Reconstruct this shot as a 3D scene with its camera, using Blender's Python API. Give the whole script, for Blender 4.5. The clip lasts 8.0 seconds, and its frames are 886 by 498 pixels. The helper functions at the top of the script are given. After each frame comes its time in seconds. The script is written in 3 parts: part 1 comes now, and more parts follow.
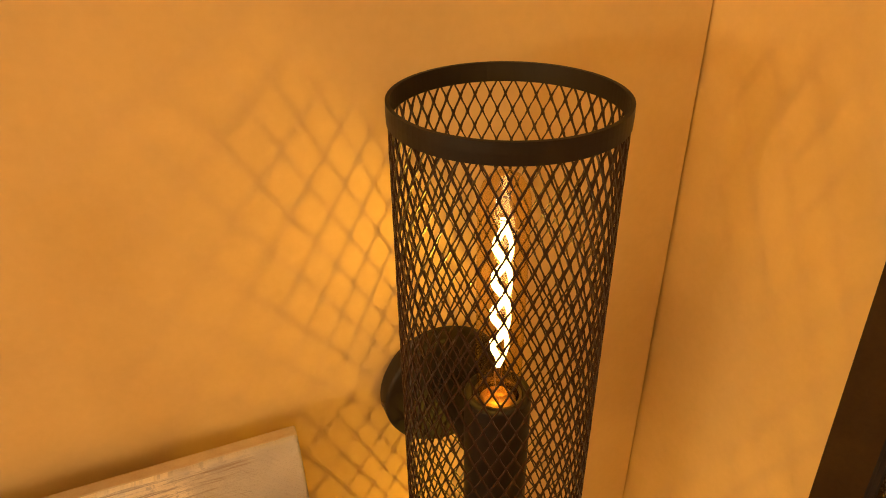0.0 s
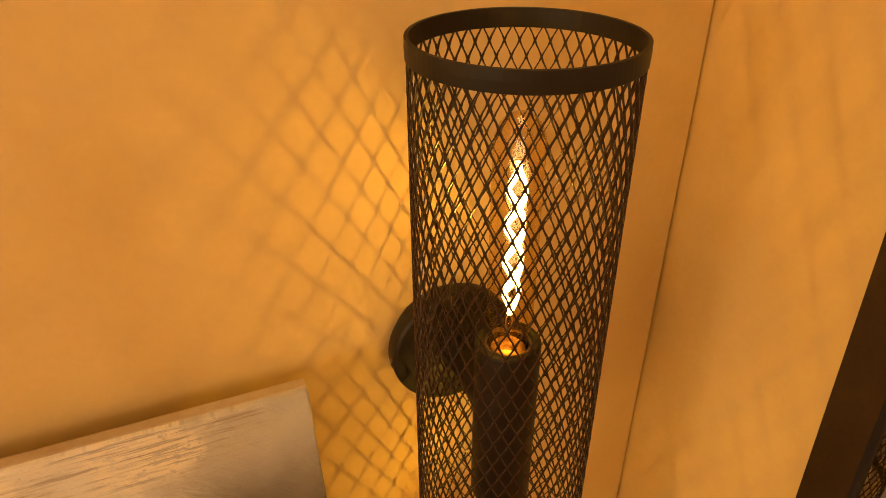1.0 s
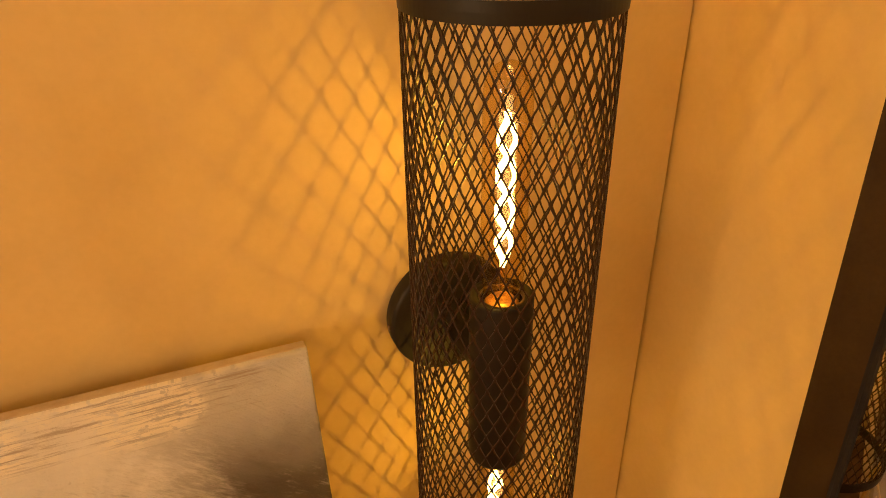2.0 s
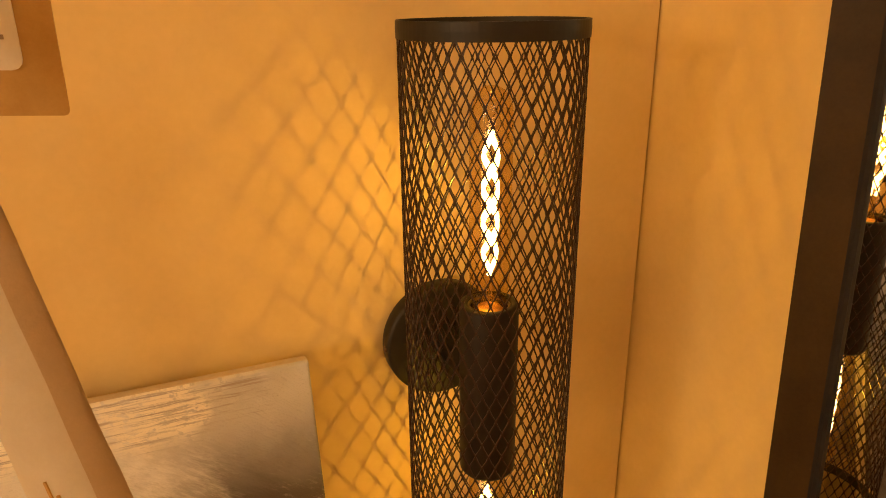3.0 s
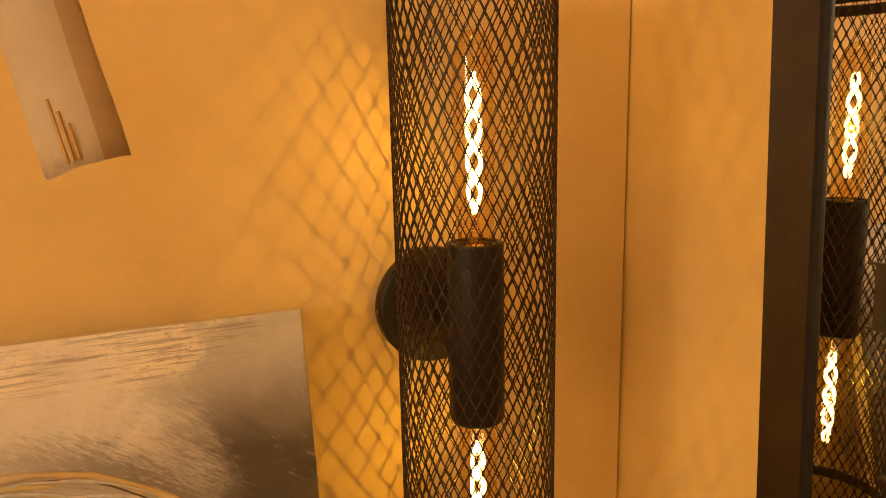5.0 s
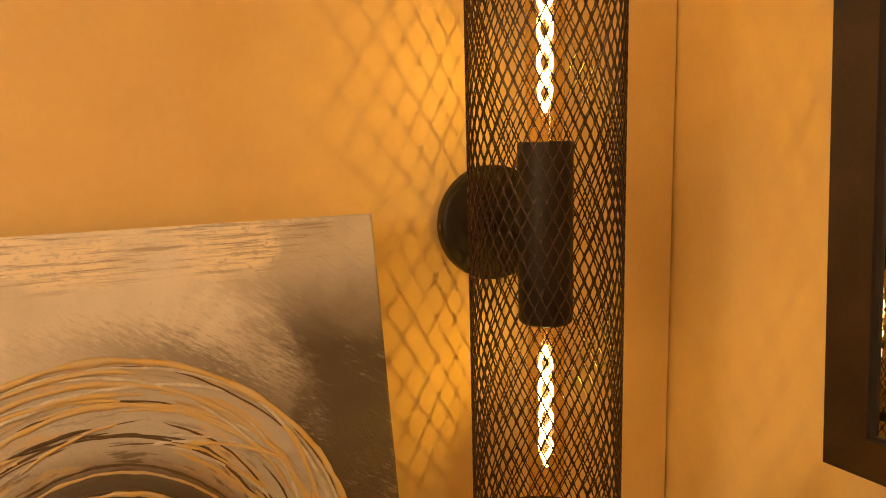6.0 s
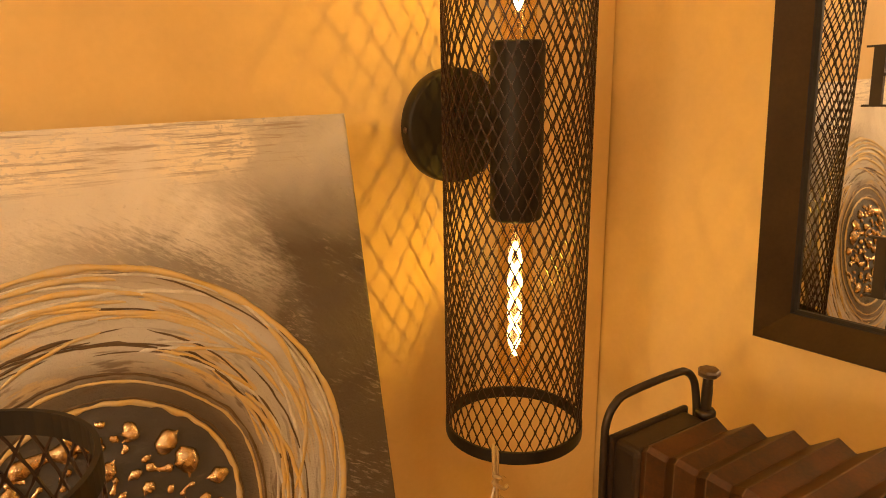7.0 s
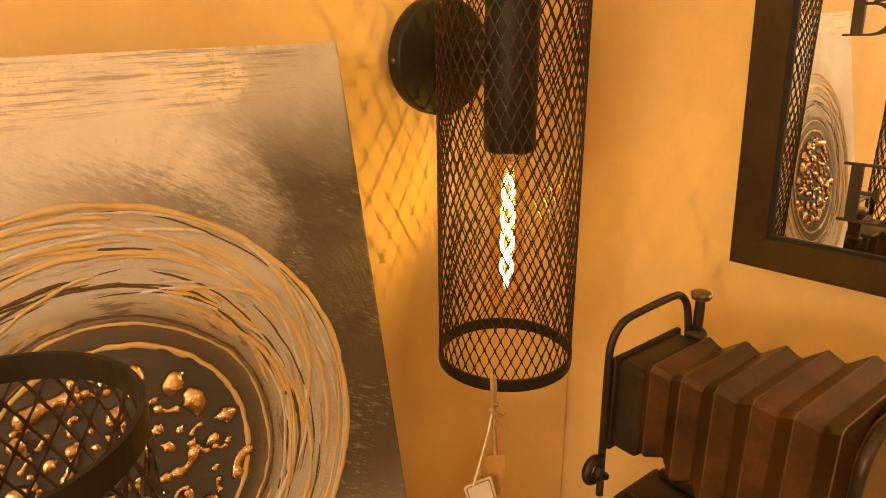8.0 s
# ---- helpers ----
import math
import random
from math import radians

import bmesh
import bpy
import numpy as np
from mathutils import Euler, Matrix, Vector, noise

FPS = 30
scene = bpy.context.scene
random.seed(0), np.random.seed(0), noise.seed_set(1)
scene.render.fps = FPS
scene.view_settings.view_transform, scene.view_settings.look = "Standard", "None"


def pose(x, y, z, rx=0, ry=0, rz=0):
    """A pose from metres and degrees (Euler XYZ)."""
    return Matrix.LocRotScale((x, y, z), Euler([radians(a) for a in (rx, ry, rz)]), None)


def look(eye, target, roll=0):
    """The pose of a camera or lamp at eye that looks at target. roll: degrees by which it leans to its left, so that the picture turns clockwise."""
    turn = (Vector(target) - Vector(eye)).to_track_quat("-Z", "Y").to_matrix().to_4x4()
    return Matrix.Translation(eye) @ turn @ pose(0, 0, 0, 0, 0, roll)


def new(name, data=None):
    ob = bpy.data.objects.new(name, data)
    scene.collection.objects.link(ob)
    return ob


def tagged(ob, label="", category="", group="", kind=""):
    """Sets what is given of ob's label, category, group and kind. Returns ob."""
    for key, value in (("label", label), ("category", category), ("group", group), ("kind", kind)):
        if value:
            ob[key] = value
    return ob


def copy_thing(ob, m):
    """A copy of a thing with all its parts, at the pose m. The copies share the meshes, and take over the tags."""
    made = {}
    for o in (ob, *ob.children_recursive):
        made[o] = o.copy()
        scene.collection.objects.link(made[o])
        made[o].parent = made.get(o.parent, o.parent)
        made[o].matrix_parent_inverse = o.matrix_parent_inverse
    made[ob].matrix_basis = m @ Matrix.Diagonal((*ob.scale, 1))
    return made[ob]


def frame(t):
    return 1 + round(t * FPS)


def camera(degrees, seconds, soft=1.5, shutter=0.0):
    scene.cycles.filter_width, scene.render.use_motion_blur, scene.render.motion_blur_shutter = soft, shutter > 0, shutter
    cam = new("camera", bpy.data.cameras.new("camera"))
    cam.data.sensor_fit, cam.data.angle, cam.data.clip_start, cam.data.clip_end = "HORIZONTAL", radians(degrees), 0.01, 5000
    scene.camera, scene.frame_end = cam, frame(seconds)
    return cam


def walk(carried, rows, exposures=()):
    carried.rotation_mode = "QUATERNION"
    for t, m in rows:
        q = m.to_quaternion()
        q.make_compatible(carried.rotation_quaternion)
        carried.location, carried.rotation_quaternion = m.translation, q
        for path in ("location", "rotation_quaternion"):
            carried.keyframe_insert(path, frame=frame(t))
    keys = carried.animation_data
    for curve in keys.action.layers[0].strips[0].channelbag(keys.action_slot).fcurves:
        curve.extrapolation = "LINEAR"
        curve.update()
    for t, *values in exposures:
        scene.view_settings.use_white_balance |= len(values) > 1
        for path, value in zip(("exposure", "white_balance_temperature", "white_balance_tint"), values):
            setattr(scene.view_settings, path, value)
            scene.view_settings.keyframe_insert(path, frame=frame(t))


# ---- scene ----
cam = camera(66.06, 8.0, soft=1.0)
PATH = [
    (0, (-0.1532, -0.2941, 1.9528), (0.4890, 1.3230, 0.9102), -0.89),
    (0.5, (-0.1588, -0.2950, 1.9470), (0.4931, 1.3140, 0.8823), -0.55),
    (1, (-0.1713, -0.3050, 1.9303), (0.4922, 1.3060, 0.8614), -0.22),
    (1.5, (-0.1709, -0.3169, 1.9116), (0.4793, 1.3100, 0.8434), -0.89),
    (3, (-0.2039, -0.4059, 1.8550), (0.5237, 1.3510, 1.1599), -0.70),
    (3.5, (-0.1985, -0.4302, 1.8255), (0.5295, 1.3600, 1.2507), -1.00),
    (4, (-0.1902, -0.4469, 1.8018), (0.5337, 1.3660, 1.3005), -1.22),
    (4.2, (-0.1902, -0.4512, 1.7927), (0.5351, 1.3660, 1.3123), -1.19),
    (5.3, (-0.2301, -0.4637, 1.7148), (0.5137, 1.3760, 1.3624), -1.31),
    (5.5, (-0.2431, -0.4630, 1.6937), (0.5022, 1.3790, 1.3602), -1.27),
    (6, (-0.2771, -0.4632, 1.6485), (0.4770, 1.3810, 1.3396), -1.47),
    (6.5, (-0.3101, -0.4565, 1.6352), (0.5639, 1.3200, 1.2340), -1.28),
    (7, (-0.3520, -0.4397, 1.6286), (0.6930, 1.2070, 1.1074), -0.93),
    (7.5, (-0.3841, -0.4266, 1.6279), (0.7373, 1.1250, 1.0146), -0.75),
    (8, (-0.3932, -0.4106, 1.6213), (0.7657, 1.0700, 0.9428), -0.56),
]
walk(cam, [(t, look(eye, target, roll)) for t, eye, target, roll in PATH], [(0, -0.36, 6500, 10), (5.5, -0.37, 6500, 10), (7, -0.06, 6350, 10), (8, 0.15, 6150, 10)])

# ---- light and world ----
world = bpy.data.worlds.new("world")
scene.world = world
world.use_nodes = True
world.node_tree.nodes["Background"].inputs[0].default_value = (1.0, 0.62, 0.3, 1)
world.node_tree.nodes["Background"].inputs[1].default_value = 0.02
FILAMENT = 10.5          # glow of the lamp's filaments
SPARK = 0.56             # watts of the bright crossing of the filaments
ROOM_GLOW = 34.5            # glow of the unseen globes added as room light
BULB_TINT = (1.0, 0.57, 0.04)
HOT_TINT = (1.0, 0.74, 0.38)
ROOM_TINT = (1.0, 0.73, 0.44)


# ---- materials ----
def node(nt, kind, **values):
    n = nt.nodes.new(kind)
    for k, v in values.items():
        n.inputs[k.replace("_", " ")].default_value = v
    return n


def mat(name, a, b=None, rough=0.5, metal=0.0, scale=40.0, detail=6.0, bump=0.15, fine=400.0, rough_var=0.12, dist=0.002, spec=0.5):
    """A painted or worn surface: two colours mixed by two scales of noise, with fine relief."""
    m = bpy.data.materials.new(name)
    m.use_nodes = True
    nt = m.node_tree
    p = nt.nodes["Principled BSDF"]
    b = b or tuple(c * 0.8 for c in a)
    tc = nt.nodes.new("ShaderNodeTexCoord")
    n1 = node(nt, "ShaderNodeTexNoise", Scale=scale, Detail=detail, Roughness=0.6)
    n2 = node(nt, "ShaderNodeTexNoise", Scale=fine, Detail=3.0, Roughness=0.6)
    for n in (n1, n2):
        nt.links.new(tc.outputs["Object"], n.inputs["Vector"])
    add = nt.nodes.new("ShaderNodeMath")
    add.operation = "MULTIPLY_ADD"
    nt.links.new(n2.outputs["Fac"], add.inputs[0])
    add.inputs[1].default_value = 0.35
    nt.links.new(n1.outputs["Fac"], add.inputs[2])
    ramp = nt.nodes.new("ShaderNodeValToRGB")
    ramp.color_ramp.elements[0].position, ramp.color_ramp.elements[1].position = 0.45, 0.9
    ramp.color_ramp.elements[0].color, ramp.color_ramp.elements[1].color = (*a, 1), (*b, 1)
    nt.links.new(add.outputs[0], ramp.inputs[0])
    nt.links.new(ramp.outputs[0], p.inputs["Base Color"])
    rr = nt.nodes.new("ShaderNodeMapRange")
    rr.inputs["To Min"].default_value, rr.inputs["To Max"].default_value = rough - rough_var, rough + rough_var
    nt.links.new(n1.outputs["Fac"], rr.inputs["Value"])
    nt.links.new(rr.outputs[0], p.inputs["Roughness"])
    p.inputs["Metallic"].default_value = metal
    p.inputs["Specular IOR Level"].default_value = spec
    bp = node(nt, "ShaderNodeBump", Strength=bump, Distance=dist)
    nt.links.new(add.outputs[0], bp.inputs["Height"])
    nt.links.new(bp.outputs[0], p.inputs["Normal"])
    return m


def glow(name, colour, strength):
    m = bpy.data.materials.new(name)
    m.use_nodes = True
    p = m.node_tree.nodes["Principled BSDF"]
    p.inputs["Base Color"].default_value = (*colour, 1)
    p.inputs["Emission Color"].default_value = (*colour, 1)
    p.inputs["Emission Strength"].default_value = strength
    return m


def clear_glass(name, tint):
    """Thin bulb glass: lets light straight through with a tint, and reflects at its edges."""
    m = bpy.data.materials.new(name)
    m.use_nodes = True
    nt = m.node_tree
    nt.nodes.remove(nt.nodes["Principled BSDF"])
    tr = nt.nodes.new("ShaderNodeBsdfTransparent")
    tr.inputs[0].default_value = (*tint, 1)
    gl = nt.nodes.new("ShaderNodeBsdfGlossy")
    gl.inputs["Roughness"].default_value = 0.09
    fr = nt.nodes.new("ShaderNodeLayerWeight")
    fr.inputs["Blend"].default_value = 0.5
    pw = nt.nodes.new("ShaderNodeMath")
    pw.operation = "POWER"
    pw.inputs[1].default_value = 5.0
    nt.links.new(fr.outputs["Facing"], pw.inputs[0])
    ad = nt.nodes.new("ShaderNodeMath")
    ad.operation = "MULTIPLY_ADD"
    ad.inputs[1].default_value, ad.inputs[2].default_value = 0.6, 0.085
    nt.links.new(pw.outputs[0], ad.inputs[0])
    mx = nt.nodes.new("ShaderNodeMixShader")
    nt.links.new(ad.outputs[0], mx.inputs[0])
    nt.links.new(tr.outputs[0], mx.inputs[1])
    nt.links.new(gl.outputs[0], mx.inputs[2])
    nt.links.new(mx.outputs[0], nt.nodes["Material Output"].inputs[0])
    return m


WALL = mat("cream wall paint", (0.80, 0.575, 0.235), (0.72, 0.51, 0.20), rough=0.62, scale=9, fine=160, bump=0.10, dist=0.0015, rough_var=0.08)
CEIL = mat("ceiling paint", (0.82, 0.78, 0.70), (0.76, 0.72, 0.64), rough=0.8, scale=5, fine=120)
FLOOR = mat("wood floor", (0.28, 0.16, 0.08), (0.20, 0.11, 0.05), rough=0.45, scale=6, fine=60)
BLACK = mat("black powder coat", (0.012, 0.009, 0.006), (0.020, 0.015, 0.009), spec=0.3, rough=0.5, scale=60, fine=1500, bump=0.12, dist=0.0004, rough_var=0.1)
STEEL = mat("black mesh steel", (0.026, 0.012, 0.007), (0.040, 0.017, 0.009), rough=0.42, spec=0.35, scale=80, fine=900, bump=0.1, dist=0.0003)
FRAME = mat("dark stained wood", (0.030, 0.017, 0.006), (0.055, 0.031, 0.010), spec=0.15, rough=0.45, scale=25, fine=300, bump=0.25, dist=0.0008)
SLIP = mat("blackened slip", (0.014, 0.012, 0.011), (0.025, 0.021, 0.017), spec=0.2, rough=0.5, scale=40)
BRASS = mat("brass cap", (0.85, 0.48, 0.16), (0.70, 0.36, 0.1), rough=0.45, metal=0.3, scale=90)
WIRE = mat("filament wire", (0.55, 0.40, 0.22), (0.45, 0.3, 0.16), rough=0.35, metal=0.8)
GLASS = clear_glass("amber bulb glass", (0.98, 0.87, 0.60))
STEM = clear_glass("glass stem", (0.98, 0.92, 0.80))
HOT = glow("glowing filament", HOT_TINT, FILAMENT)
GLOBE = glow("added globe glow", ROOM_TINT, ROOM_GLOW)
BELLOWS = mat("rust brown bellows", (0.014, 0.010, 0.004), (0.105, 0.038, 0.006), rough=0.40, metal=0.1, scale=24, detail=9, fine=420, bump=0.25, dist=0.0008, spec=0.35)
WORN = mat("rubbed bellows edge", (0.060, 0.036, 0.015), (0.17, 0.105, 0.05), rough=0.36, metal=0.3, scale=70, fine=600)
IRON = mat("dark antique iron", (0.024, 0.016, 0.009), (0.050, 0.031, 0.017), rough=0.42, metal=0.4, scale=60, fine=700, bump=0.3, dist=0.0006)
PEWTER = mat("worn bolt metal", (0.20, 0.14, 0.09), (0.11, 0.075, 0.05), rough=0.36, metal=0.7, scale=120, fine=900)
KRAFT = mat("kraft card", (0.54, 0.32, 0.09), (0.46, 0.26, 0.07), rough=0.8, scale=120, fine=1500, bump=0.1, dist=0.0003)
PAPER = mat("off-white paper", (0.80, 0.72, 0.60), (0.72, 0.63, 0.50), rough=0.75, scale=60, fine=900, bump=0.2, dist=0.0006)
SHADEPAPER = mat("shaded paper edge", (0.66, 0.50, 0.31), (0.58, 0.43, 0.26), rough=0.7, scale=60, fine=900)
INK = mat("faded ink", (0.30, 0.20, 0.12), (0.42, 0.30, 0.19), rough=0.7)
TWINE = mat("jute twine", (0.38, 0.25, 0.09), (0.52, 0.37, 0.16), rough=0.9, scale=300, fine=2500, bump=0.6, dist=0.0006)
COTTON = mat("white cotton thread", (0.75, 0.68, 0.56), (0.66, 0.58, 0.46), rough=0.9, scale=300, fine=2500)
LETTER = mat("matt black vinyl", (0.018, 0.012, 0.008), (0.03, 0.02, 0.014), rough=0.5, scale=60)
TABLE = mat("oiled table wood", (0.22, 0.12, 0.06), (0.15, 0.08, 0.04), rough=0.45, scale=12, fine=120)
GOLD = mat("gold leaf paste", (0.86, 0.68, 0.44), (0.40, 0.26, 0.12), rough=0.20, metal=1.0, scale=130, fine=700, bump=0.6, dist=0.0018)
OCHRE = mat("gilded ochre relief", (0.66, 0.45, 0.11), (0.58, 0.50, 0.36), rough=0.42, metal=0.15, scale=38, fine=700, bump=0.6, dist=0.0014)
STONE = mat("grey cream relief", (0.72, 0.70, 0.66), (0.48, 0.45, 0.41), rough=0.45, metal=0.1, scale=80, fine=600, bump=0.4, dist=0.0012)
UMBER = mat("umber paste and ridge shade", (0.075, 0.046, 0.022), (0.14, 0.09, 0.045), rough=0.36, scale=120, fine=700, bump=0.4, dist=0.001)
EDGE = mat("primed canvas edge", (0.66, 0.56, 0.42), (0.52, 0.40, 0.26), rough=0.7, scale=60, fine=800)

MIRROR = bpy.data.materials.new("silvered mirror")
MIRROR.use_nodes = True
q = MIRROR.node_tree.nodes["Principled BSDF"]
q.inputs["Base Color"].default_value = (0.86, 0.86, 0.83, 1)
q.inputs["Metallic"].default_value, q.inputs["Roughness"].default_value = 1.0, 0.015


# ---- building tools ----
def part(name, bm, material, parent=None, label="", smooth=False):
    me = bpy.data.meshes.new(name)
    if smooth:
        for f in bm.faces:
            f.smooth = True
    bm.to_mesh(me)
    bm.free()
    for m in material if isinstance(material, (list, tuple)) else [material]:
        me.materials.append(m)
    ob = new(name, me)
    if parent:
        ob.parent = parent
    if label:
        ob["label"] = label
    return ob


def box(x0, x1, y0, y1, z0, z1, bevel=0.0, seg=2, bm=None):
    bm = bm or bmesh.new()
    r = bmesh.ops.create_cube(bm, size=1.0)
    for v in r["verts"]:
        v.co = Vector(((x0 + x1) / 2 + v.co.x * (x1 - x0), (y0 + y1) / 2 + v.co.y * (y1 - y0), (z0 + z1) / 2 + v.co.z * (z1 - z0)))
    if bevel:
        es = list({e for v in r["verts"] for e in v.link_edges})
        bmesh.ops.bevel(bm, geom=es, offset=bevel, segments=seg, affect="EDGES", profile=0.5)
    return bm


def lathe(profile, n=48, bm=None, at=(0, 0, 0), closed=False):
    """A turned form: (radius, height) pairs swept round z."""
    bm = bm or bmesh.new()
    rings = []
    for r, h in profile:
        if r < 1e-6:
            rings.append([bm.verts.new((at[0], at[1], at[2] + h))])
        else:
            rings.append([bm.verts.new((at[0] + r * math.cos(2 * math.pi * i / n), at[1] + r * math.sin(2 * math.pi * i / n), at[2] + h)) for i in range(n)])
    pairs = list(zip(rings, rings[1:])) + ([(rings[-1], rings[0])] if closed else [])
    for a, b in pairs:
        for i in range(n):
            j = (i + 1) % n
            vs = [a[i % len(a)], a[j % len(a)], b[j % len(b)], b[i % len(b)]]
            vs = list(dict.fromkeys(vs))
            if len(vs) > 2:
                bm.faces.new(vs)
    bmesh.ops.recalc_face_normals(bm, faces=bm.faces)
    return bm


def tube(points, radius, n=8, bm=None, cap=True, flat=1.0, up=None):
    """A round rod along points; radius may be a list; flat squeezes it along up."""
    bm = bm or bmesh.new()
    pts = [Vector(p) for p in points]
    rad = radius if isinstance(radius, (list, tuple)) else [radius] * len(pts)
    rings, side = [], None
    for i, p in enumerate(pts):
        d = (pts[min(i + 1, len(pts) - 1)] - pts[max(i - 1, 0)]).normalized()
        if up is not None:
            side = d.cross(Vector(up)).normalized()
        elif side is None:
            side = d.orthogonal().normalized()
        else:
            side = (side - d * side.dot(d)).normalized()
        other = side.cross(d)
        rings.append([bm.verts.new(p + rad[i] * (math.cos(2 * math.pi * k / n) * side + flat * math.sin(2 * math.pi * k / n) * other)) for k in range(n)])
    for a, b in zip(rings, rings[1:]):
        for k in range(n):
            bm.faces.new((a[k], a[(k + 1) % n], b[(k + 1) % n], b[k]))
    if cap:
        bm.faces.new(rings[0][::-1])
        bm.faces.new(rings[-1])
    return bm


def smooth_line(points, n=6):
    """Catmull-Rom through points."""
    p = [Vector(a) for a in points]
    p = [2 * p[0] - p[1]] + p + [2 * p[-1] - p[-2]]
    out = []
    for i in range(1, len(p) - 2):
        for k in range(n):
            t = k / n
            out.append(0.5 * (2 * p[i] + (p[i + 1] - p[i - 1]) * t + (2 * p[i - 1] - 5 * p[i] + 4 * p[i + 1] - p[i + 2]) * t * t + (3 * p[i] - p[i - 1] - 3 * p[i + 1] + p[i + 2]) * t ** 3))
    return out + [p[-2]]


def thing(name, at, label, category, group="", kind=""):
    ob = new(name)
    ob.location = at
    ob.empty_display_size = 0.02
    return tagged(ob, label, category, group, kind)


def structure(name, bm, material, label):
    return tagged(part(name, bm, material), label, kind="structure")


# ---- the room ----
WALL_Y, WALL_X = 0.108, 0.2214
TURN_IN = 0.054           # the side wall is not quite square to the other
SHELF = 1.086
PLINTH = 1.19
FAR_X = 0.62


def side_wall():
    """The side wall, turned a little about the corner."""
    bm = box(0, 0.12, -3.3, 0.10, 0, 2.7)
    for v in bm.verts:
        v.co.x, v.co.y = v.co.x + WALL_X - TURN_IN * v.co.y, v.co.y + WALL_Y
    return bm


structure("wall_north", box(-3.0, WALL_X - 0.0030, WALL_Y, WALL_Y + 0.10, 0, 2.7), WALL, "cream painted wall behind the lamp")
structure("wall_east", side_wall(), WALL, "cream painted side wall with a framed mirror")
structure("wall_south", box(-3.0, FAR_X, -3.12, -3.0, 0, 2.7), WALL, "plain cream wall behind the camera")
structure("wall_west", box(-3.12, -3.0, -3.12, WALL_Y + 0.10, 0, 2.7), WALL, "plain cream wall far along the room")
structure("floor", box(-3.12, FAR_X, -3.3, WALL_Y + 0.10, -0.1, 0), FLOOR, "brown wooden floor")
structure("ceiling", box(-3.12, FAR_X, -3.3, WALL_Y + 0.10, 2.7, 2.8), CEIL, "white painted ceiling")

# ---- the wall lamp ----
def shade_mesh(r, z0, z1, around, rows, width, thick):
    """Expanded-metal diamond mesh round a cylinder, strand by strand."""
    verts, faces = [], []
    dz = (z1 - z0) / rows
    step = math.pi / around

    def add(a0, h0, a1, h1):
        base = len(verts)
        for k in range(4):
            f = k / 3
            s = f - 0.035 * math.sin(2 * math.pi * f)
            a, h = a0 + (a1 - a0) * s, h0 + (h1 - h0) * f
            w = width * (0.70 if k in (1, 2) else 1.22)
            dx, dh = (a1 - a0) * r, h1 - h0
            n = math.hypot(dx, dh)
            ta, th = -dh / n / r * w / 2, dx / n * w / 2
            lean = (0.5 - f) * thick * 0.9
            for sa, rr in ((-1, r - thick / 2 + lean * 0.3), (1, r - thick / 2 - lean * 0.3), (1, r + thick / 2 - lean * 0.3), (-1, r + thick / 2 + lean * 0.3)):
                verts.append((rr * math.cos(a + sa * ta), rr * math.sin(a + sa * ta), h + sa * th))
        for k in range(3):
            o = base + 4 * k
            for c in range(4):
                d = (c + 1) % 4
                faces.append((o + c, o + d, o + 4 + d, o + 4 + c))

    for j in range(rows):
        h0, h1 = z0 + j * dz, z0 + (j + 1) * dz
        for i in range(around):
            a = 2 * step * i + (step if j % 2 else 0)
            add(a, h0, a + step, h1)
            add(a, h0, a - step, h1)
    me = bpy.data.meshes.new("mesh_shade")
    me.from_pydata(verts, [], faces)
    bm = bmesh.new()
    bm.from_mesh(me)
    bpy.data.meshes.remove(me)
    bmesh.ops.recalc_face_normals(bm, faces=bm.faces)
    return bm


def rim_band(r, z0, z1):
    t = 0.0011
    return lathe([(r - t, z0), (r + t, z0), (r + t + 0.0002, (z0 + z1) / 2), (r + t, z1), (r - t, z1)], 96, closed=True)


